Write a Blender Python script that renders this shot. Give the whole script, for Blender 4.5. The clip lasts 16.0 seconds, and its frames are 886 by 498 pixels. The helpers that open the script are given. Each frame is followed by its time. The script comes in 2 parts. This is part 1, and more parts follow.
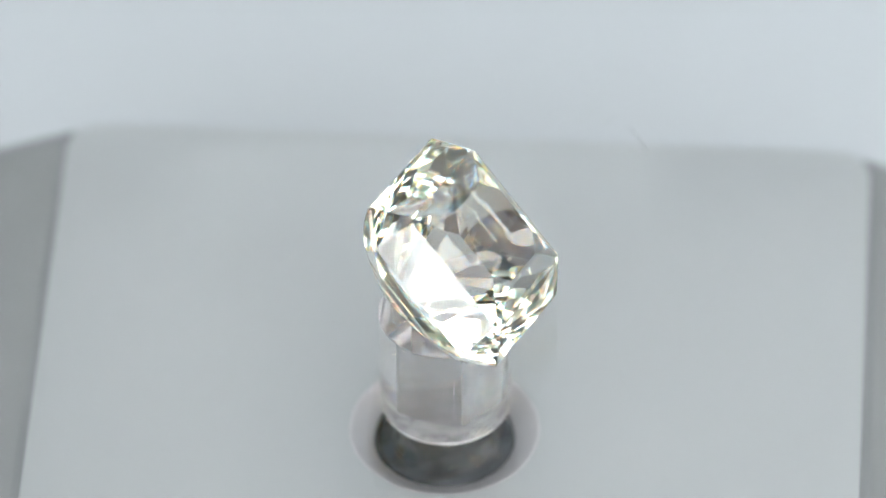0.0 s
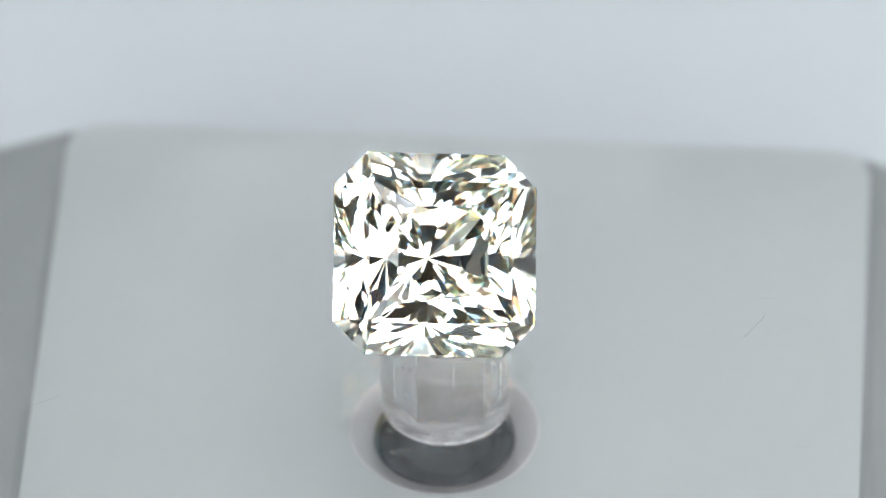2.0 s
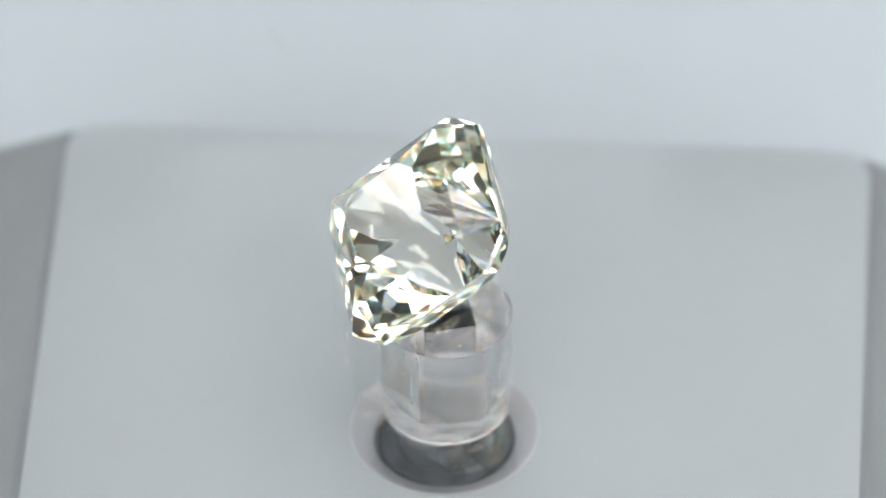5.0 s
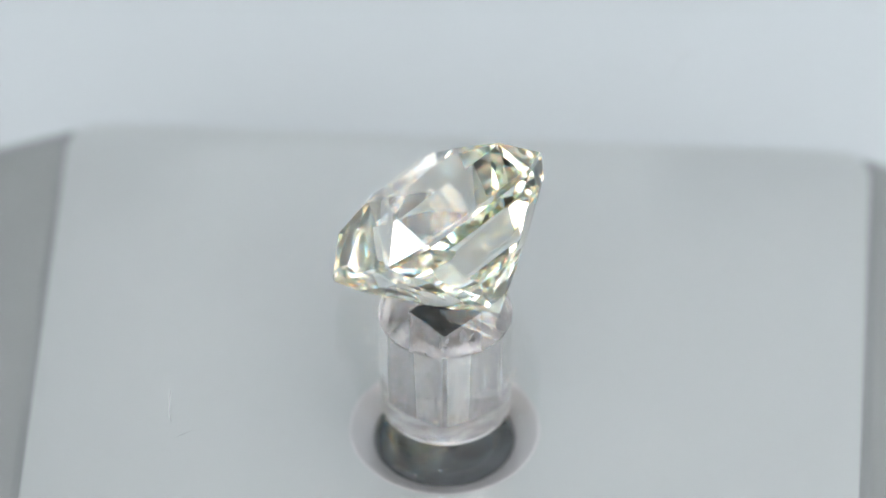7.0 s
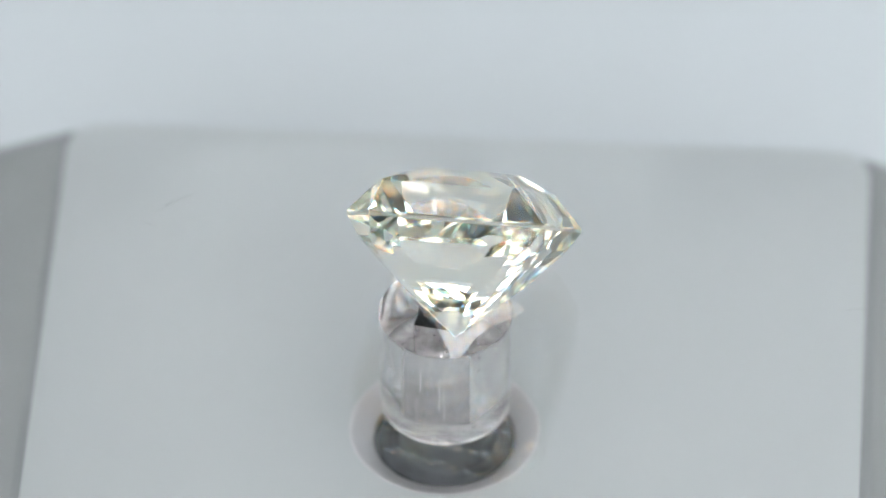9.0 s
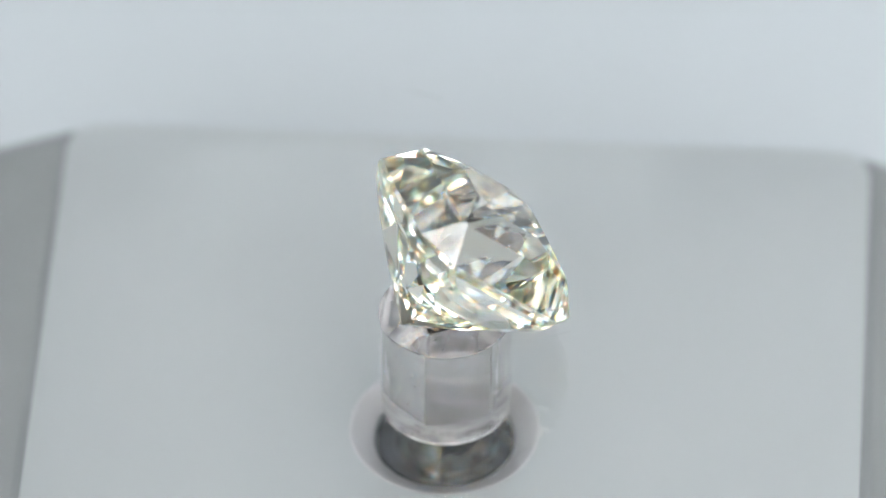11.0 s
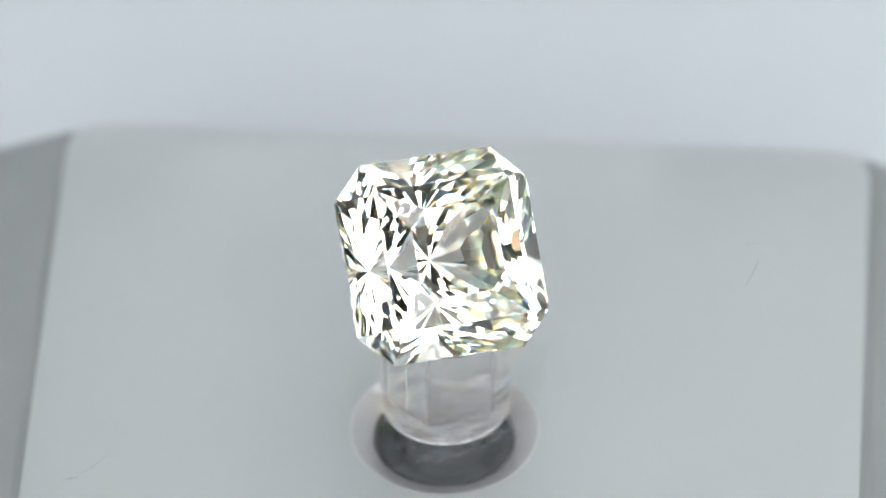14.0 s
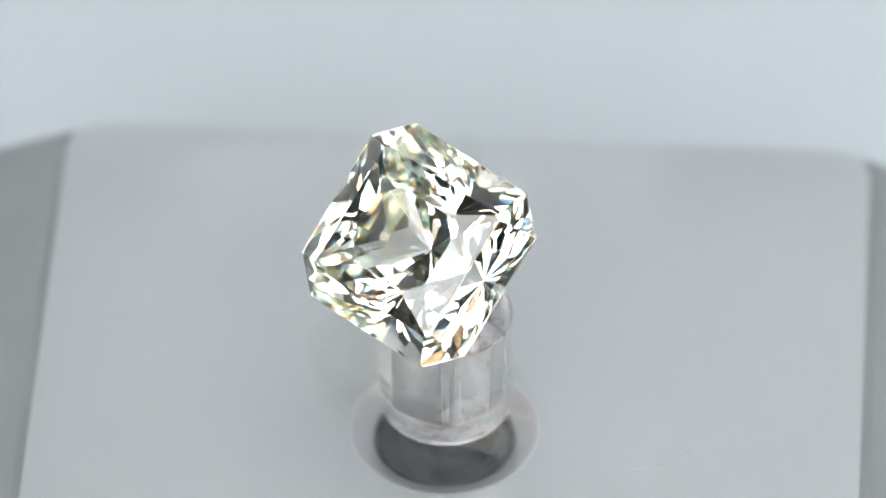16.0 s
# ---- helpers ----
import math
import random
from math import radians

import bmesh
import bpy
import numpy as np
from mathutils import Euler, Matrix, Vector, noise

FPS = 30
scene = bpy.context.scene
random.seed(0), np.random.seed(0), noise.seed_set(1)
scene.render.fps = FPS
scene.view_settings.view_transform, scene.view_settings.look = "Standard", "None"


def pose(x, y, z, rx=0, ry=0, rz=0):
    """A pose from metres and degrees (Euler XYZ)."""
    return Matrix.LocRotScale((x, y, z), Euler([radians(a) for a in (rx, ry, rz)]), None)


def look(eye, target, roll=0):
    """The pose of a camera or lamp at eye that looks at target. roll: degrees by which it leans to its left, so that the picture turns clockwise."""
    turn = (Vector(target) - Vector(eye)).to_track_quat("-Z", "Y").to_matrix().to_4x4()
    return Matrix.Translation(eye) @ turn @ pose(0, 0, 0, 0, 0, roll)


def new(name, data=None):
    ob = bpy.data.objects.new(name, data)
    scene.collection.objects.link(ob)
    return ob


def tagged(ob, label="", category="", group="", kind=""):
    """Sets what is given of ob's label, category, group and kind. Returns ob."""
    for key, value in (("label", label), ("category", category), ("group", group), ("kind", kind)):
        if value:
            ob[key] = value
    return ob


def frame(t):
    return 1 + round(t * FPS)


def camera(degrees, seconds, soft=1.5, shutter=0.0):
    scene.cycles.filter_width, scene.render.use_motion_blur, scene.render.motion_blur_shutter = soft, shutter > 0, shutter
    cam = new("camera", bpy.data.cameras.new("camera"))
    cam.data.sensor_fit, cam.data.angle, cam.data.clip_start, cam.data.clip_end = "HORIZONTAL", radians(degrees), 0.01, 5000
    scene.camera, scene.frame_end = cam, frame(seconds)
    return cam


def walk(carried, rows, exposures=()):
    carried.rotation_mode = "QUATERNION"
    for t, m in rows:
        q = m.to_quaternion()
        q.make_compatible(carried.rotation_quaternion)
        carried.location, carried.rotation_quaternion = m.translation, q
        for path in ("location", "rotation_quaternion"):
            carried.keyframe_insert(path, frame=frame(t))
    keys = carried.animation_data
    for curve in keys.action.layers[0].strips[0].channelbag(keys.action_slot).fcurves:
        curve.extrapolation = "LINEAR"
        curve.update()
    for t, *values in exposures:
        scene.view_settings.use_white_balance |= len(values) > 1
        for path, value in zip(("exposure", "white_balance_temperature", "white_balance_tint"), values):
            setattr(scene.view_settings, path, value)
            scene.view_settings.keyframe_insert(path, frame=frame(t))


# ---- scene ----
# Built in millimetres (MM); z = 0 is just under the gem's point, the turning axis is x = y = 0.
MM = 0.001

cam = camera(5.98, 16.0, soft=1.2)
EYE, AIM = (0.0, -226.613, 212.647), (-0.072, -6.479, 8.831)
PATH = [(0.0, look([v * MM for v in EYE], [v * MM for v in AIM], -0.3)),
        (16.0, look([v * MM for v in EYE], [v * MM for v in AIM], -0.3))]
walk(cam, PATH)
cam.data.dof.use_dof = True
cam.data.dof.focus_distance = 0.3078
cam.data.dof.aperture_fstop = 40.0

scene.cycles.max_bounces = 28
scene.cycles.transmission_bounces = 28
scene.cycles.glossy_bounces = 12
scene.view_settings.exposure = 0.04

world = bpy.data.worlds.new("room")
scene.world = world
world.use_nodes = True
world.node_tree.nodes["Background"].inputs["Color"].default_value = (0.8, 0.9, 1.0, 1)
world.node_tree.nodes["Background"].inputs["Strength"].default_value = 0.05

# ---- materials ----


def material(name, build):
    m = bpy.data.materials.new(name)
    m.use_nodes = True
    nt = m.node_tree
    nt.nodes.clear()
    out = nt.nodes.new("ShaderNodeOutputMaterial")
    nt.links.new(build(nt).outputs[0], out.inputs["Surface"])
    return m


def principled(nt, color, rough, metal=0.0, spec=0.5):
    b = nt.nodes.new("ShaderNodeBsdfPrincipled")
    b.inputs["Base Color"].default_value = (*color, 1)
    b.inputs["Roughness"].default_value = rough
    b.inputs["Metallic"].default_value = metal
    b.inputs["Specular IOR Level"].default_value = spec
    return b


def noise_tex(nt, scale, detail=4.0, stretch=(1, 1, 1)):
    co = nt.nodes.new("ShaderNodeTexCoord")
    mp = nt.nodes.new("ShaderNodeMapping")
    mp.inputs["Scale"].default_value = stretch
    tx = nt.nodes.new("ShaderNodeTexNoise")
    tx.inputs["Scale"].default_value = scale
    tx.inputs["Detail"].default_value = detail
    nt.links.new(co.outputs["Object"], mp.inputs["Vector"])
    nt.links.new(mp.outputs["Vector"], tx.inputs["Vector"])
    return tx


def ramp(nt, source, stops):
    r = nt.nodes.new("ShaderNodeValToRGB")
    r.color_ramp.elements[0].position, r.color_ramp.elements[0].color = stops[0][0], (*stops[0][1], 1)
    r.color_ramp.elements[1].position, r.color_ramp.elements[1].color = stops[-1][0], (*stops[-1][1], 1)
    nt.links.new(source, r.inputs["Fac"])
    return r


def textured(base, vary, scale, rough, rough_vary, metal=0.0, bump=0.0, bump_scale=2000, spec=0.5, stretch=(1, 1, 1)):
    """A surface with a coarse drift of colour and a fine grain in gloss and relief."""
    def build(nt):
        b = principled(nt, base, rough, metal, spec)
        coarse = noise_tex(nt, scale, 5, stretch)
        c = ramp(nt, coarse.outputs["Fac"], [(0.3, tuple(v * (1 - vary) for v in base)), (0.7, tuple(min(1, v * (1 + vary)) for v in base))])
        nt.links.new(c.outputs["Color"], b.inputs["Base Color"])
        fine = noise_tex(nt, bump_scale, 3, stretch)
        mr = nt.nodes.new("ShaderNodeMapRange")
        mr.inputs["To Min"].default_value = max(0.0, rough - rough_vary)
        mr.inputs["To Max"].default_value = rough + rough_vary
        nt.links.new(coarse.outputs["Fac"], mr.inputs["Value"])
        nt.links.new(mr.outputs["Result"], b.inputs["Roughness"])
        if bump:
            bp = nt.nodes.new("ShaderNodeBump")
            bp.inputs["Strength"].default_value = bump
            bp.inputs["Distance"].default_value = 0.00005
            nt.links.new(fine.outputs["Fac"], bp.inputs["Height"])
            nt.links.new(bp.outputs["Normal"], b.inputs["Normal"])
        return b
    return build


def glass(color, ior, rough, streaks=0.0):
    def build(nt):
        g = nt.nodes.new("ShaderNodeBsdfGlass")
        g.inputs["Color"].default_value = (*color, 1)
        g.inputs["IOR"].default_value = ior
        g.inputs["Roughness"].default_value = rough
        if streaks:
            tx = noise_tex(nt, 900, 4, (1, 1, 0.12))
            mr = nt.nodes.new("ShaderNodeMapRange")
            mr.inputs["From Min"].default_value, mr.inputs["From Max"].default_value = 0.45, 0.75
            mr.inputs["To Min"].default_value, mr.inputs["To Max"].default_value = rough, rough + streaks
            nt.links.new(tx.outputs["Fac"], mr.inputs["Value"])
            nt.links.new(mr.outputs["Result"], g.inputs["Roughness"])
            bp = nt.nodes.new("ShaderNodeBump")
            bp.inputs["Strength"].default_value, bp.inputs["Distance"].default_value = 0.12, 0.00003
            nt.links.new(tx.outputs["Fac"], bp.inputs["Height"])
            nt.links.new(bp.outputs["Normal"], g.inputs["Normal"])
        return g
    return build


def dispersive(color, low, high, split):
    """A clear stone that bends the blue end of the light more than the red end."""
    def build(nt):
        both = nt.nodes.new("ShaderNodeAddShader")
        for i, (ior, lean) in enumerate(((low, split), (high, -split))):
            g = nt.nodes.new("ShaderNodeBsdfGlass")
            g.inputs["Color"].default_value = (color[0] * (0.5 + lean), color[1] * 0.5, color[2] * (0.5 - lean), 1)
            g.inputs["IOR"].default_value = ior
            g.inputs["Roughness"].default_value = 0.0
            nt.links.new(g.outputs[0], both.inputs[i])
        return both
    return build


def faint(cover):
    """White scuffing that only partly covers the clear sheet."""
    def build(nt):
        mix = nt.nodes.new("ShaderNodeMixShader")
        mix.inputs["Fac"].default_value = cover
        clear = nt.nodes.new("ShaderNodeBsdfTransparent")
        white = nt.nodes.new("ShaderNodeBsdfDiffuse")
        white.inputs["Color"].default_value = (0.85, 0.85, 0.85, 1)
        nt.links.new(clear.outputs[0], mix.inputs[1])
        nt.links.new(white.outputs[0], mix.inputs[2])
        return mix
    return build


def glow(color, strength):
    def build(nt):
        e = nt.nodes.new("ShaderNodeEmission")
        e.inputs["Color"].default_value = (*color, 1)
        e.inputs["Strength"].default_value = strength
        return e
    return build


def sawn(color, ior, rough, chalk, dust=(0.36, 0.335, 0.345)):
    """Clear plastic with a chalky saw-cut skin and dark crumbs in it."""
    def build(nt):
        g = glass(color, ior, rough, 0.10)(nt)
        d = nt.nodes.new("ShaderNodeBsdfDiffuse")
        crumbs = noise_tex(nt, 5200, 3, (1, 1, 0.5))
        tone = ramp(nt, crumbs.outputs["Fac"], [(0.60, dust), (0.68, tuple(v * 0.2 for v in dust))])
        nt.links.new(tone.outputs["Color"], d.inputs["Color"])
        skin = noise_tex(nt, 1100, 5, (1, 1, 0.3))
        mr = nt.nodes.new("ShaderNodeMapRange")
        mr.inputs["From Min"].default_value, mr.inputs["From Max"].default_value = 0.35, 0.65
        mr.inputs["To Min"].default_value, mr.inputs["To Max"].default_value = chalk * 0.5, chalk * 1.4
        nt.links.new(skin.outputs["Fac"], mr.inputs["Value"])
        m = nt.nodes.new("ShaderNodeMixShader")
        nt.links.new(mr.outputs["Result"], m.inputs["Fac"])
        nt.links.new(g.outputs[0], m.inputs[1])
        nt.links.new(d.outputs[0], m.inputs[2])
        return m
    return build


GEM = material("gem_crystal", dispersive((1.0, 0.996, 0.966), 1.805, 1.835, 0.15))
GIRDLE = material("bruted_girdle", glass((0.97, 0.97, 0.95), 1.82, 0.12))
ACRYLIC = material("clear_acrylic", glass((0.999, 0.997, 0.999), 1.49, 0.0, 0.012))
SHEET = material("clear_sheet", glass((0.995, 0.998, 0.998), 1.49, 0.0))
BORE = material("sawn_acrylic", sawn((0.985, 0.978, 0.985), 1.49, 0.05, 0.24))
FOOT = material("frosted_acrylic", sawn((0.995, 0.99, 0.995), 1.49, 0.10, 0.42, (0.94, 0.92, 0.93)))
PLATE = material("satin_grey_metal", textured((0.43, 0.453, 0.46), 0.02, 60, 0.42, 0.03, metal=0.7, bump=0.05, bump_scale=4000))
FRAME = material("grey_plastic", textured((0.155, 0.164, 0.168), 0.05, 90, 0.5, 0.06, bump=0.1, bump_scale=3000))
GASKET = material("grey_rubber", textured((0.15, 0.16, 0.165), 0.1, 150, 0.7, 0.05, bump=0.1))
STEEL = material("turned_steel", textured((0.60, 0.59, 0.60), 0.05, 300, 0.5, 0.06, metal=1.0, bump=0.1))
CAP = material("pale_cap", textured((0.74, 0.72, 0.73), 0.08, 900, 0.55, 0.1, bump=0.1))
# The mottled colour stands in for smudges and reflected streaks on the hub.
BLACK = material("black_gloss", textured((0.026, 0.028, 0.031), 0.95, 1300, 0.2, 0.14, bump=0.1, spec=0.07))
BORE_DARK = material("bore_dark_fill", textured((0.008, 0.008, 0.009), 0.2, 900, 0.55, 0.05, spec=0.05))
PAPER = material("white_paper", textured((0.455, 0.50, 0.53), 0.015, 12, 0.85, 0.05, bump=0.1, bump_scale=900))
DARK_SURROUND = material("dark_surround", textured((0.055, 0.055, 0.056), 0.06, 15, 0.9, 0.05, bump=0.2, bump_scale=1200))
WARM_PANEL = material("warm_added_light", glow((1.0, 0.98, 0.975), 5.0))
COOL_PANEL = material("cool_added_light", glow((0.95, 0.98, 1.0), 6.7))
UNSEEN_DARK = material("unseen_dark", textured((0.055, 0.048, 0.036), 0.1, 20, 0.9, 0.05, bump=0.2, bump_scale=800))
SCRATCH = material("scratched_sheet", faint(0.11))
SCUFF = material("scuffed_acrylic", textured((0.8, 0.8, 0.8), 0.1, 3000, 0.8, 0.1))
ALU = material("panel_aluminium", textured((0.5, 0.5, 0.52), 0.06, 40, 0.4, 0.05, metal=1.0))

# ---- mesh helpers ----


def mesh_object(name, bm, mats, parent=None, label="", sharp=35, scale=MM):
    me = bpy.data.meshes.new(name)
    bmesh.ops.scale(bm, vec=(scale, scale, scale), verts=bm.verts)
    bm.normal_update()
    bm.to_mesh(me)
    bm.free()
    for m in (mats if isinstance(mats, (list, tuple)) else [mats]):
        me.materials.append(m)
    if sharp:
        for poly in me.polygons:
            poly.use_smooth = True
        me.set_sharp_from_angle(angle=radians(sharp))
    ob = new(name, me)
    if parent:
        ob.parent = parent
    if label:
        tagged(ob, label)
    return ob


def part(name, bm, mat, parent, label="", sharp=35):
    return mesh_object(name, bm, mat, parent, label, sharp)


def empty(name, m=None):
    ob = new(name)
    ob.empty_display_size = 0.002
    if m is not None:
        ob.matrix_basis = m
    return ob


def lathe(profile, segments=128, closed=True):
    """A turned body from (radius, height) pairs that run round its section."""
    bm = bmesh.new()
    rings = []
    for r, z in profile:
        if r < 1e-6:
            rings.append([bm.verts.new((0, 0, z))])
        else:
            rings.append([bm.verts.new((r * math.cos(2 * math.pi * i / segments), r * math.sin(2 * math.pi * i / segments), z)) for i in range(segments)])
    pairs = list(zip(rings, rings[1:])) + ([(rings[-1], rings[0])] if closed else [])
    for lo, hi in pairs:
        if len(lo) == 1 and len(hi) == 1:
            continue
        for i in range(segments):
            j = (i + 1) % segments
            if len(lo) == 1:
                bm.faces.new((lo[0], hi[j], hi[i]))
            elif len(hi) == 1:
                bm.faces.new((lo[i], lo[j], hi[0]))
            else:
                bm.faces.new((lo[i], lo[j], hi[j], hi[i]))
    bmesh.ops.recalc_face_normals(bm, faces=bm.faces)
    return bm


def box(x0, x1, y0, y1, z0, z1, bevel=0.0, segments=3):
    bm = bmesh.new()
    bmesh.ops.create_cube(bm, size=1)
    bmesh.ops.scale(bm, vec=(x1 - x0, y1 - y0, z1 - z0), verts=bm.verts)
    bmesh.ops.translate(bm, vec=((x0 + x1) / 2, (y0 + y1) / 2, (z0 + z1) / 2), verts=bm.verts)
    if bevel:
        bmesh.ops.bevel(bm, geom=bm.edges[:], offset=bevel, segments=segments, affect="EDGES", profile=0.5)
    return bm


def rounded_loop(half_x, half_y, radius, n=10):
    pts = []
    for cx, cy, a0 in ((half_x, half_y, 0), (-half_x, half_y, 90), (-half_x, -half_y, 180), (half_x, -half_y, 270)):
        for i in range(n + 1):
            a = radians(a0 + 90 * i / n)
            pts.append((cx - math.copysign(radius, cx) + radius * math.cos(a), cy - math.copysign(radius, cy) + radius * math.sin(a)))
    return pts


def stacked(loops, cap_first=True, cap_last=True):
    """A body from equal-length loops [(points, z)] one above the other."""
    bm = bmesh.new()
    rings = [[bm.verts.new((x, y, z)) for x, y in pts] for pts, z in loops]
    n = len(rings[0])
    for lo, hi in zip(rings, rings[1:]):
        for i in range(n):
            j = (i + 1) % n
            bm.faces.new((lo[i], lo[j], hi[j], hi[i]))
    if cap_first:
        bm.faces.new(rings[0][::-1])
    if cap_last:
        bm.faces.new(rings[-1])
    bmesh.ops.recalc_face_normals(bm, faces=bm.faces)
    return bm


# ---- the backdrop, and an added unseen surround that closes the place ----
TURN = -3.6  # the platform's turn about the axis, degrees
FLOOR_Z = -22.37


def sweep_backdrop():
    """White paper that lies under the platform and curves up behind it."""
    prof = [(-42, FLOOR_Z), (90, FLOOR_Z)]
    R = 120
    for i in range(1, 17):
        a = radians(90 * i / 16)
        prof.append((90 + R * math.sin(a), FLOOR_Z + R - R * math.cos(a)))
    prof.append((210, 360))
    bm = bmesh.new()
    rows = []
    for y, z in prof:
        rows.append([bm.verts.new((x, y, z)) for x in (-260, 260)])
    for a, b in zip(rows, rows[1:]):
        bm.faces.new((a[0], a[1], b[1], b[0]))
    geo = bmesh.ops.extrude_face_region(bm, geom=bm.faces[:])
    for v in geo["geom"]:
        if isinstance(v, bmesh.types.BMVert):
            v.co.z -= 0.4
            v.co.y += 0.4
    bmesh.ops.recalc_face_normals(bm, faces=bm.faces)
    return tagged(mesh_object("backdrop", bm, PAPER), "pale blue-white paper sweep curving up behind the platform", "backdrop", kind="structure")


# Unseen walls and ceiling, added dark so that gem facets reflect darkness.
def added_wall(name, *b):
    return tagged(mesh_object(name, box(*b, bevel=1.0), DARK_SURROUND), "unseen dark grey wall added to darken the surroundings", "tent wall", kind="structure")


sweep_backdrop()
# Dark slab added out of view to put dark accents in gem and post.
tagged(mesh_object("floor", box(-268, 268, -368, 215, FLOOR_Z - 8, FLOOR_Z - 0.6, 1.0), UNSEEN_DARK), "unseen dark slab under the paper, added for dark accents in the gem", "table top", kind="structure")
added_wall("wall_west", -268, -262, -360, 215, FLOOR_Z - 2, 360)
added_wall("wall_east", 262, 268, -360, 215, FLOOR_Z - 2, 360)
# Unseen wall added behind the camera; its dark colour shows in the gem.
tagged(mesh_object("wall_south", box(-268, 268, -368, -362, FLOOR_Z - 2, 360, 1.0), UNSEEN_DARK), "unseen dark wall added behind the camera for dark reflections", "curtain", kind="structure")
added_wall("ceiling", -268, 268, -368, 215, 361, 367)


def added_light(m, half_x, half_y, label, shine):
    """A flat light added out of view; it shines along its own -z."""
    ob = empty("added_light", m)
    part("housing", box(-half_x - 6, half_x + 6, -half_y - 6, half_y + 6, 1, 14, 2), ALU, ob, "grey aluminium housing")
    part("diffuser", box(-half_x, half_x, -half_y, half_y, -2, 0.9, 0.5), shine, ob, "glowing white diffuser", sharp=0)
    return tagged(ob, label, "light panel", group="tent lights")


# Assumed light panels out of view, sized and placed to light the gem.
added_light(look((0.074, -0.050, 0.338), (0.074, -0.050, 0)), 178, 130, "unseen warm white light panel added overhead", WARM_PANEL)
added_light(look((-0.124, -0.31, 0.165), (0, 0, 0)), 86, 92, "unseen cool white light panel added beside the camera", COOL_PANEL)
added_light(look((0.136, -0.31, 0.165), (0, 0, 0)), 126, 92, "unseen cool white light panel added beside the camera", COOL_PANEL)

# ---- platform ----
TOP = -6.725     # its upper face
HALF = 15.45     # half its width
BACK = 0.40      # it is a little deeper than wide


def platform():
    base = empty("turntable_base", pose(-0.05 * MM, 0, 0, 0, 0, TURN))
    deep = HALF + 2 * BACK
    loops = []
    for grow, z, r in ((3.2, FLOOR_Z, 2.0), (7.0, TOP - 6, 2.5), (5.0, TOP - 1.75, 2.2), (0.75, TOP - 0.42, 1.4), (0.40, TOP - 0.40, 1.3), (-0.9, TOP - 0.40, 1.0), (-1.0, TOP - 1.3, 0.9)):
        back = 0.0
        pts = rounded_loop(HALF + grow, deep + (grow + back) / 2, r)
        loops.append(([(x, y - (grow - back) / 2) for x, y in pts], z))
    part("housing", stacked(loops, True, True), FRAME, base, "grey moulded housing with sloping sides")
    # gasket under the top plate
    def around(d):
        return rounded_loop(HALF + d, deep - 0.05, 1.3)
    seal = stacked([(around(-0.6), TOP - 0.41), (around(0.40), TOP - 0.41), (around(0.40), TOP - 0.36), (around(0.1), TOP - 0.2), (around(-0.6), TOP - 0.2)], False, False)
    part("gasket", seal, GASKET, base, "grey rubber seal")
    # top plate with a round opening
    bm = bmesh.new()
    n = 160
    RO = 3.54

    def ray_loop(pts):
        """The loop met by rays at even angles from the axis."""
        out = []
        for i in range(n):
            a = 2 * math.pi * (i + 0.5) / n
            d = Vector((math.cos(a), math.sin(a)))
            best = None
            for p, q in zip(pts, pts[1:] + pts[:1]):
                e = Vector(q) - Vector(p)
                den = d.x * e.y - d.y * e.x
                if abs(den) < 1e-9:
                    continue
                t = (p[0] * e.y - p[1] * e.x) / den
                w = (p[0] * d.y - p[1] * d.x) / den
                if t > 0 and -1e-6 <= w <= 1 + 1e-6:
                    best = t
            out.append((d.x * best, d.y * best))
        return out
    outer = ray_loop(rounded_loop(HALF, deep, 1.2))
    z1, z0 = TOP, TOP - 0.12
    def ring(pts, z):
        return [bm.verts.new((x, y, z)) for x, y in pts]
    inner = [(RO * math.cos(math.atan2(y, x)), RO * math.sin(math.atan2(y, x))) for x, y in outer]
    mid = [(x * 0.5 + a * 0.5, y * 0.5 + b * 0.5) for (x, y), (a, b) in zip(outer, inner)]
    shr = ray_loop(rounded_loop(HALF - 0.25, deep - 0.25, 1.0))
    rings = [ring(outer, z0), ring(outer, z1 - 0.09), ring(shr, z1), ring(mid, z1), ring(inner, z1), ring(inner, z0)]
    for lo, hi in zip(rings, rings[1:] + rings[:1]):
        for i in range(n):
            j = (i + 1) % n
            bm.faces.new((lo[i], lo[j], hi[j], hi[i]))
    bmesh.ops.recalc_face_normals(bm, faces=bm.faces)
    part("top_plate", bm, PLATE, base, "satin pale grey top plate with rounded corners")
    part("collar", lathe([(3.54, TOP + 0.005), (3.50, TOP + 0.008), (3.42, TOP - 0.01), (2.70, TOP - 0.43), (2.63, TOP - 0.47), (2.63, TOP - 0.8), (3.54, TOP - 0.8)]), STEEL, base, "bevelled polished metal collar")
    return tagged(base, "grey square turntable base with a satin top plate and metal collar", "turntable")


platform()

# ---- rotor, post and gem, in the turning frame as it stands when the gem faces the camera ----


BORE_ANGLE = radians(-7.0)


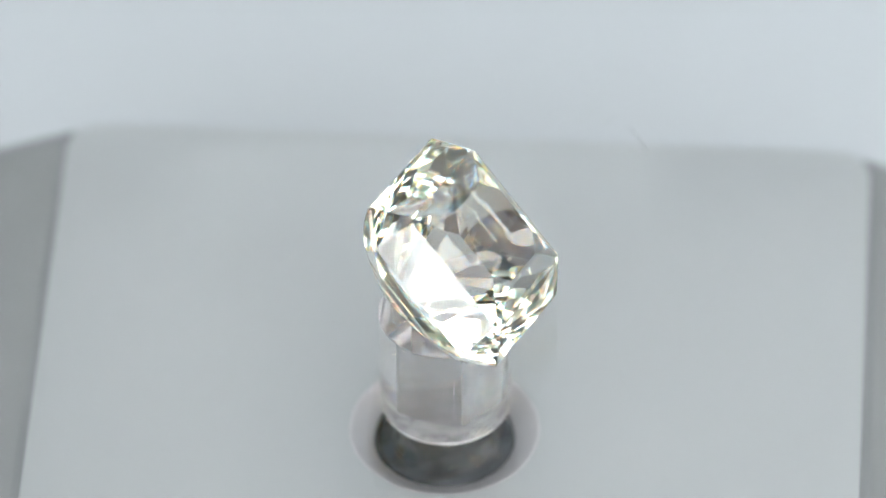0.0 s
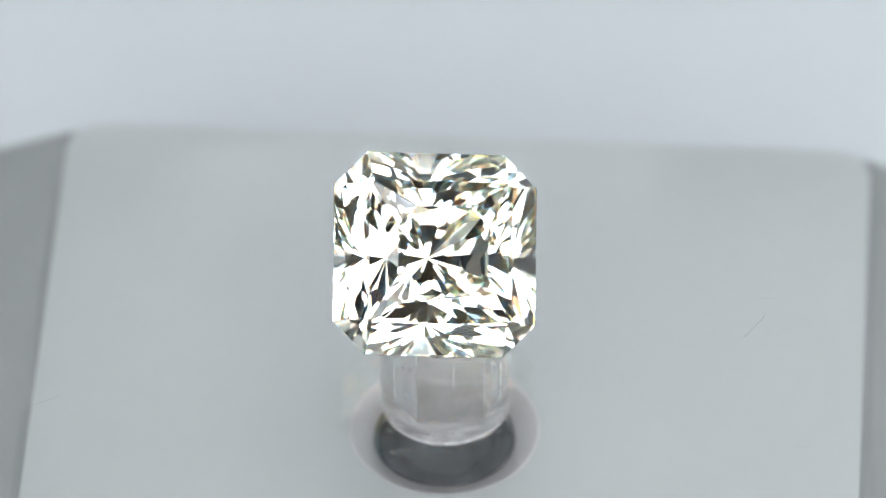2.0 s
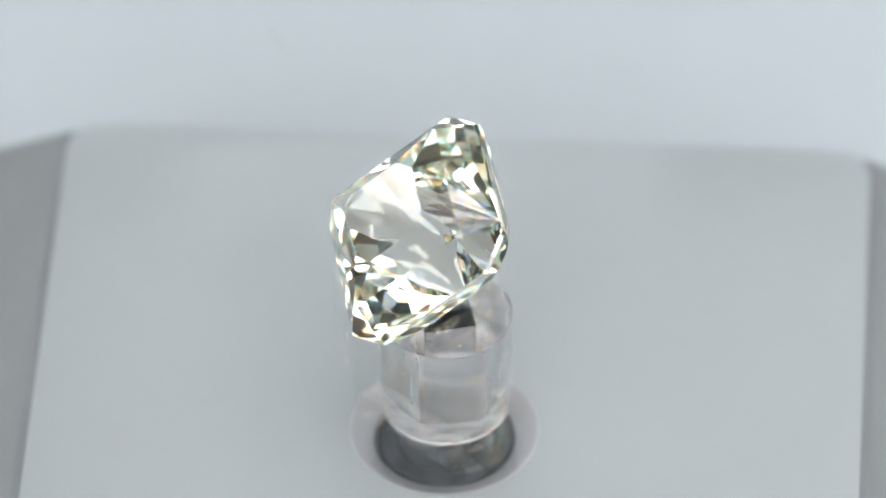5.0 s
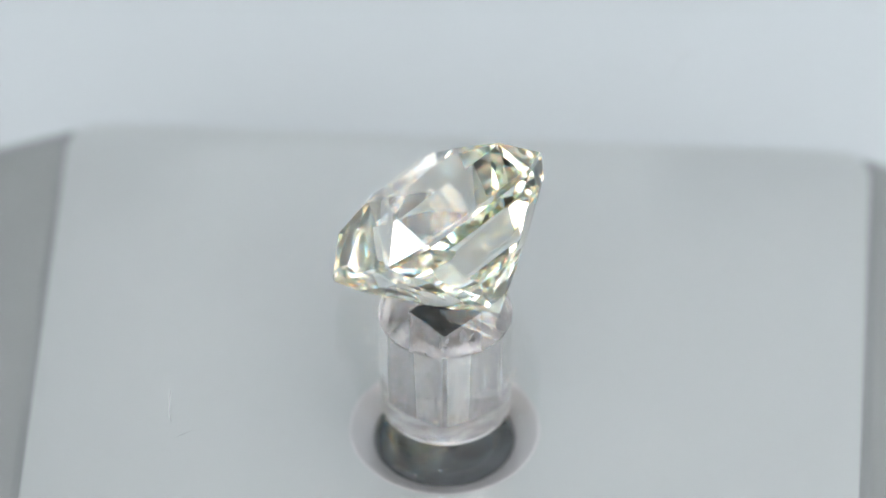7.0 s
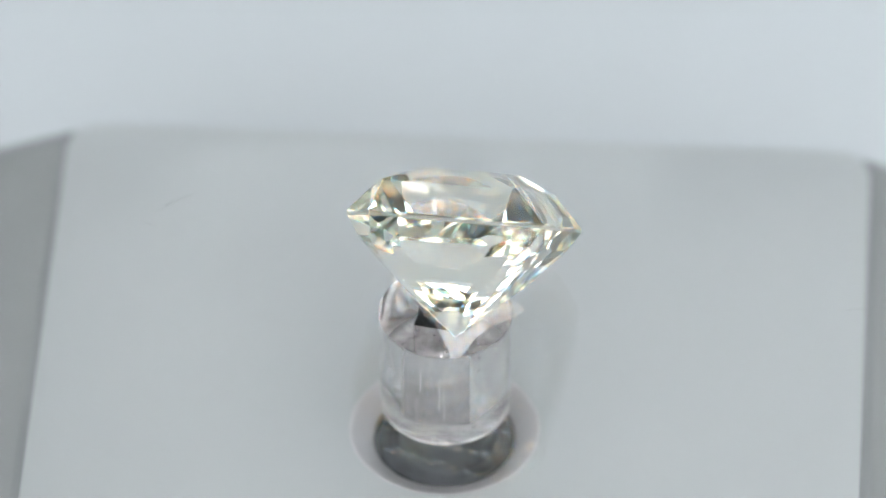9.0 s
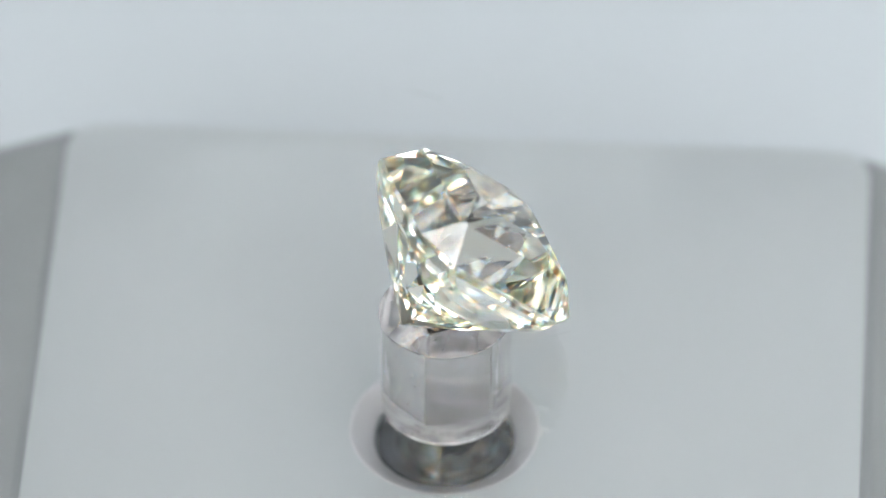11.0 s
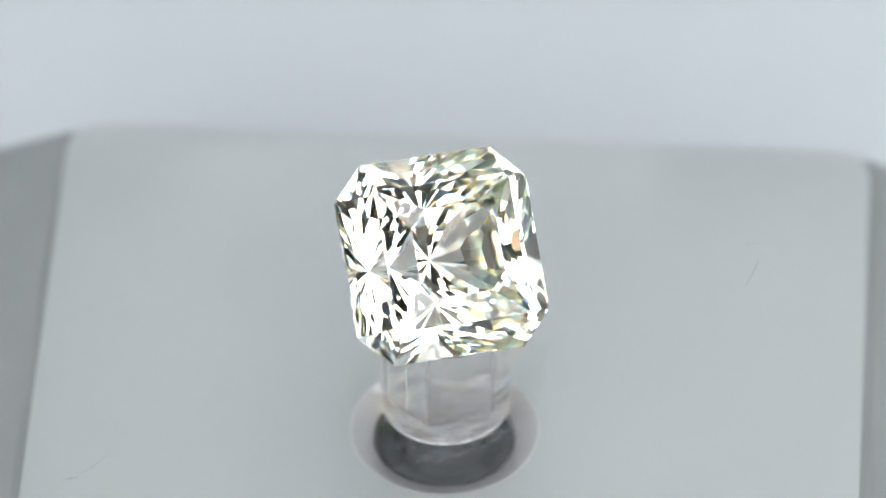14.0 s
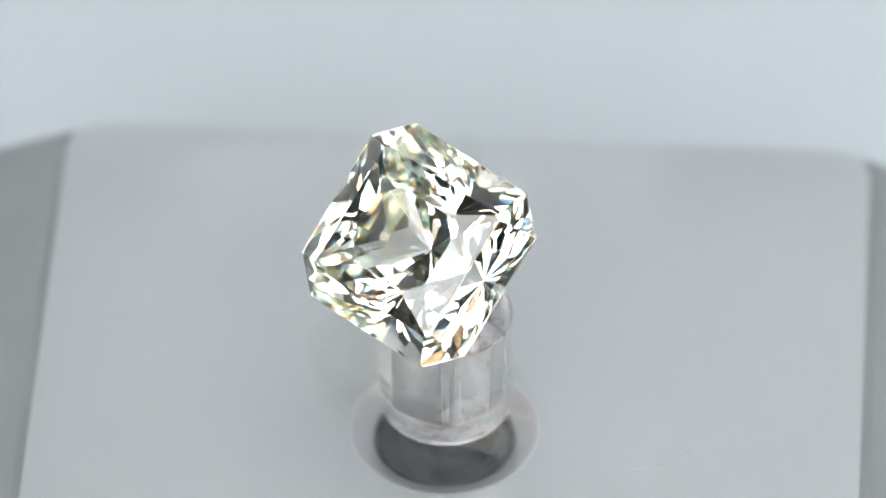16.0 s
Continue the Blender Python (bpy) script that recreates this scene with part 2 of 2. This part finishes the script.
def rotor():
    ob = empty("rotor_hub")
    part("disc", lathe([(0, TOP - 0.56), (2.02, TOP - 0.56), (2.06, TOP - 0.52), (2.44, TOP - 0.52), (2.52, TOP - 0.58), (2.52, TOP - 0.88), (0, TOP - 0.88)], closed=False), BLACK, ob, "glossy black turning disc")
    part("cap", lathe([(0, -5.427), (1.74, -5.427), (1.78, -5.455), (1.78, -5.485), (0, -5.485)], closed=False), CAP, ob, "pale plastic cap")
    # Black block added just under the bore's mouth so the hole looks dark.
    part("bore_dark", box(-0.955, 0.955, -0.955, 0.955, -1.03, -0.792, 0.02), BORE_DARK, ob, "black block added to darken the mouth of the square bore").rotation_euler.z = BORE_ANGLE
    part("hub", lathe([(0, -5.485), (1.80, -5.485), (1.86, -5.545), (1.9, TOP - 0.48), (2.0, TOP - 0.54), (2.0, TOP - 0.559), (0, TOP - 0.559)], closed=False), BLACK, ob, "glossy black hub under the clear post")
    return tagged(ob, "glossy black turning hub set in the metal collar", "hub")


BORE_HALF = 0.97
BORE_DEEP = 4.89
POST_TOP = -0.78   # where the post meets the clear disc
POST_R, POST_FOOT, POST_H = 2.47, 2.42, 5.425


def post(bore_turn):
    """Clear, slightly tapered cylinder with a blind square bore; the lower rim is rounded."""
    bm = bmesh.new()
    n = 128
    sq = []
    for i in range(n):
        a = 2 * math.pi * i / n
        d = min(BORE_HALF / max(abs(math.cos(a)), abs(math.sin(a))), BORE_HALF * 1.37)
        sq.append((d * math.cos(a + bore_turn), d * math.sin(a + bore_turn)))
    circ = lambda r: [(r * math.cos(2 * math.pi * i / n + bore_turn), r * math.sin(2 * math.pi * i / n + bore_turn)) for i in range(n)]
    prof = [(sq, -BORE_DEEP), (sq, POST_TOP), (circ(POST_R - 0.03), POST_TOP), (circ(POST_R), POST_TOP - 0.03)]
    prof += [(circ(POST_FOOT), -POST_H + 0.28)]
    prof += [(circ(POST_FOOT - 0.28 * (1 - math.cos(radians(a)))), -POST_H + 0.28 * (1 - math.sin(radians(a)))) for a in (15, 30, 45, 60, 75, 90)]
    rings = [[bm.verts.new((x, y, z)) for x, y in pts] for pts, z in prof]
    for k, (lo, hi) in enumerate(zip(rings, rings[1:])):
        for i in range(n):
            j = (i + 1) % n
            f = bm.faces.new((lo[i], lo[j], hi[j], hi[i]))
            f.material_index = 1 if k == 0 else 2 if k > 3 else 0
    bm.faces.new(rings[0]).material_index = 1
    bm.faces.new(rings[-1]).material_index = 2
    bmesh.ops.recalc_face_normals(bm, faces=bm.faces)
    ob = mesh_object("gem_post", bm, [ACRYLIC, BORE, FOOT], sharp=30)
    # scuffs on its side: azimuth, upper and lower end, width
    for az, z1, z0, w, mat in ((74.9, -0.85, -2.0, 0.03, SCUFF), (91.5, -1.05, -2.75, 0.035, SCUFF), (95.5, -1.5, -3.2, 0.02, SCUFF), (71.0, -2.3, -3.6, 0.018, SCUFF),
                               (30.8, -1.95, -2.8, 0.035, BLACK), (205.0, -0.9, -3.1, 0.02, SCUFF), (311.0, -1.2, -3.3, 0.02, SCUFF), (262.0, -0.5, -1.6, 0.018, SCUFF)):
        sb = bmesh.new()
        rng = random.Random(az)
        rows = []
        for i in range(13):
            u = i / 12
            a = radians(az) + rng.uniform(-0.006, 0.006)
            hw = w / POST_R / 2 * rng.uniform(0.2, 1.0) * (0.3 if i in (0, 12) else 1)
            z = POST_TOP + z1 + (z0 - z1) * u
            at = POST_R + (POST_FOOT - POST_R) * (POST_TOP - z) / (POST_H + POST_TOP - 0.28)
            rows.append([sb.verts.new((r * math.cos(b), r * math.sin(b), z)) for r, b in ((at - 0.006, a - hw), (at + 0.004, a - hw * 0.5), (at + 0.004, a + hw * 0.5), (at - 0.006, a + hw))])
        for p, q in zip(rows, rows[1:]):
            for i in range(4):
                j = (i + 1) % 4
                sb.faces.new((p[i], p[j], q[j], q[i]))
        sb.faces.new(rows[0][::-1])
        sb.faces.new(rows[-1])
        bmesh.ops.recalc_face_normals(sb, faces=sb.faces)
        part("scuff", sb, mat, ob, "dark nick" if mat is BLACK else "white scuff mark")
    return tagged(ob, "clear acrylic round post with a square bore", "display post")


DISC_TOP = 0.245


def clear_disc():
    """Clear disc on the post, on which the gem lies; its scratches turn with it."""
    ob = empty("clear_disc")
    body = part("sheet", lathe([(0, POST_TOP + 0.004), (25.96, POST_TOP + 0.004), (26, POST_TOP + 0.04), (26, DISC_TOP - 0.04), (25.96, DISC_TOP), (0, DISC_TOP)], 160, closed=False), SHEET, ob, "clear acrylic sheet")
    body.visible_shadow = False
    marks = (
        (0.05, (16.65, -174.9), (16.03, -174.6), (15.39, -174.8), (14.64, -175.4)),
        (0.045, (11.75, -17.9), (11.59, -19.9), (11.34, -22.4), (10.99, -25.5)),
        (0.045, (12.08, -14.3), (11.30, -14.2)),
        (0.018, (3.28, 160.2), (3.53, -158.0), (4.89, -134.9)),
        (0.04, (11.69, -19.2), (11.06, -25.2)),
        (0.05, (16.47, -174.9), (15.89, -173.7)),
        (0.04, (15.28, -45.2), (14.81, -46.2)),
    )
    for width, *pts in marks:
        bm = bmesh.new()
        rng = random.Random(width + pts[0][0])
        xy = [Vector((r * math.cos(radians(a)), r * math.sin(radians(a)))) for r, a in pts]
        line = []
        for p, q in zip(xy, xy[1:]):
            line += [p.lerp(q, i / 6) for i in range(6)]
        line.append(xy[-1])
        rows = []
        for i, p in enumerate(line):
            d = (line[min(i + 1, len(line) - 1)] - line[max(i - 1, 0)]).normalized()
            side = Vector((-d.y, d.x)) * width / 2 * rng.uniform(0.3, 1.0) * (0.3 if i in (0, len(line) - 1) else 1)
            rows.append([bm.verts.new((*(p + side * k), DISC_TOP + h)) for k, h in ((-1, -0.003), (-0.5, 0.004), (0.5, 0.004), (1, -0.003))])
        for p, q in zip(rows, rows[1:]):
            for i in range(4):
                j = (i + 1) % 4
                bm.faces.new((p[i], p[j], q[j], q[i]))
        bm.faces.new(rows[0][::-1])
        bm.faces.new(rows[-1])
        bmesh.ops.recalc_face_normals(bm, faces=bm.faces)
        part("scratch", bm, SCRATCH, ob, "fine pale scratch")
    for r, a in ((13.53, 88.3), (7.06, -9.9), (6.76, -3.9), (14.39, -48.2), (15.37, -61.1), (14.56, -174.7), (10.41, 144.5), (10.47, 29.2)):
        bm = bmesh.new()
        bmesh.ops.create_icosphere(bm, subdivisions=1, radius=0.032)
        bmesh.ops.scale(bm, vec=(1, 0.8, 0.4), verts=bm.verts)
        bmesh.ops.translate(bm, vec=(r * math.cos(radians(a)), r * math.sin(radians(a)), DISC_TOP + 0.012), verts=bm.verts)
        part("dust_speck", bm, SCRATCH, ob, "pale dust speck")
    return tagged(ob, "scratched clear acrylic disc lying on the clear post", "disc")


# the gem: half sizes, corner cut, height of the girdle over the culet
GA, GB, GK, GH = 3.724, 3.695, 1.202, 4.258
GIRDLE_T = 0.16
CROWN = 1.74
GAUGE = 3.9


def gauge(az, n):
    """The slope, at the azimuth, of the gauge of a rounded square (n = 2 is round)."""
    c, s = math.cos(az), math.sin(az)
    v = (abs(c / GA) ** n + abs(s / GB) ** n) ** (1 / n)
    gx = math.copysign(abs(c / GA) ** (n - 1) / GA, c) * v ** (1 - n)
    gy = math.copysign(abs(s / GB) ** (n - 1) / GB, s) * v ** (1 - n)
    return gx, gy


def facet_planes():
    planes = []
    hand = random.Random(7)   # the small unevenness of a stone cut by eye
    corners = [(sx * x, sy * y) for x, y in ((GA, GB - GK), (GA - GK, GB)) for sx in (-1, 1) for sy in (-1, 1)]

    def add(kind, normal, point):
        nv = Vector(normal).normalized()
        d = nv.dot(Vector(point))
        if kind in ("pavilion", "crown"):   # keep the outline's corners
            z = GH + math.copysign(GIRDLE_T / 2, nv.z)
            d = max([d] + [nv.dot(Vector((x, y, z))) for x, y in corners])
        planes.append((kind, nv, d))
    # girdle
    for sx in (-1, 1):
        add("girdle", (sx, 0, 0), (sx * GA, 0, 0))
        add("girdle", (0, sx, 0), (0, sx * GB, 0))
        for sy in (-1, 1):
            add("girdle", (sx * GK, sy * GK, 0), (sx * GA, sy * (GB - GK), 0))
    # pavilion: three staggered tiers of narrow facets, then the steep facets under the girdle
    top = GH - GIRDLE_T / 2
    tiers = [(3.15, 0.0, 2.6, [7.5 + 15 * k for k in range(24)]),
             (3.62, -0.15, 3.1, [15 * k for k in range(24)]),
             (4.05, -0.36, 3.6, [7.5 + 15 * k for k in range(24)]),
             (4.50, -0.70, GAUGE, [90 * k + d for k in range(4) for d in (-11, 11, 45)]),
             (6.2, top - 6.2 * 1.035, GAUGE, [90 * k + d for k in range(4) for d in (-30, 30)]),
             (9.6, top - 9.6, GAUGE, [45 * k for k in range(8)])]
    for rise, low, square, azs in tiers:
        for az in azs:
            gx, gy = gauge(radians(az), square)
            add("pavilion", (rise * gx + hand.uniform(-0.012, 0.012), rise * gy + hand.uniform(-0.012, 0.012), -1), (0, 0, low))
    # crown: a steep strip and corner triangles, then the broad sides and shallow corners round the table
    base = GH + GIRDLE_T / 2
    cut = (GA + GB - GK) / math.sqrt(2)
    for k in range(8):
        c, sn = math.cos(radians(45 * k)), math.sin(radians(45 * k))
        reach, steep, inner, rise, flat = (cut, 1.40, 3.54, 1.20, 0.32) if k % 2 else ((GA, GB)[k // 2 % 2], 1.05, (GA, GB)[k // 2 % 2] - 1.17, 1.20, 0.60)
        add("crown", (steep * c, steep * sn, 1), (reach * c, reach * sn, base))
        add("crown", (flat * c, flat * sn, 1), (inner * c, inner * sn, base + rise))
    add("table", (0, 0, 1), (0, 0, base + CROWN))
    return planes


def facets(planes):
    """The faces of the solid that the planes enclose, kind by kind."""
    found = []
    for i, (kind, n, d) in enumerate(planes):
        u = n.orthogonal().normalized()
        w = n.cross(u)
        o = n * d
        poly = [o + u * a + w * b for a, b in ((-30, -30), (30, -30), (30, 30), (-30, 30))]
        for j, (_, m, e) in enumerate(planes):
            if j == i or not poly:
                continue
            out = []
            for a, b in zip(poly, poly[1:] + poly[:1]):
                da, db = m.dot(a) - e, m.dot(b) - e
                if da <= 1e-7:
                    out.append(a)
                if (da < -1e-7 and db > 1e-7) or (da > 1e-7 and db < -1e-7):
                    out.append(a + (b - a) * (da / (da - db)))
            poly = out
        if len(poly) >= 3:
            area = sum(((b - poly[0]).cross(cc - poly[0])).dot(n) for b, cc in zip(poly[1:], poly[2:])) / 2
            if area > 1e-4:
                found.append((kind, poly))
    return found


GEM_POSE = pose(-0.615, 2.059, 0.383) @ pose(0, 0, 0, 43.611) @ pose(0, 0, 0, 0, 0, -11.637)


def gemstone():
    ob = empty("gemstone")
    faces = facets(facet_planes())
    names = {"pavilion": "clear faceted pavilion running to a point", "girdle": "thin frosted girdle", "crown": "clear faceted crown", "table": "flat clear table facet"}
    for kind, label in names.items():
        bm = bmesh.new()
        for k, poly in faces:
            if k == kind:
                bm.faces.new([bm.verts.new(GEM_POSE @ v) for v in poly])
        bmesh.ops.remove_doubles(bm, verts=bm.verts, dist=2e-4)
        part(kind, bm, GIRDLE if kind == "girdle" else GEM, ob, label, sharp=0)
    return tagged(ob, "pale champagne-tinted clear cut-cornered square gem tilted on the clear disc", "gemstone")


gem = gemstone()
clear_post = post(BORE_ANGLE)
disc = clear_disc()
hub = rotor()

SPEED = -360 / 12.5
PHASE = 4.458 - SPEED * 2.35


def motions():
    for thing in (gem, disc, clear_post, hub):
        walk(thing, [(t / 2, pose(0, 0, 0, 0, 0, PHASE + SPEED * t / 2)) for t in range(33)])


motions()
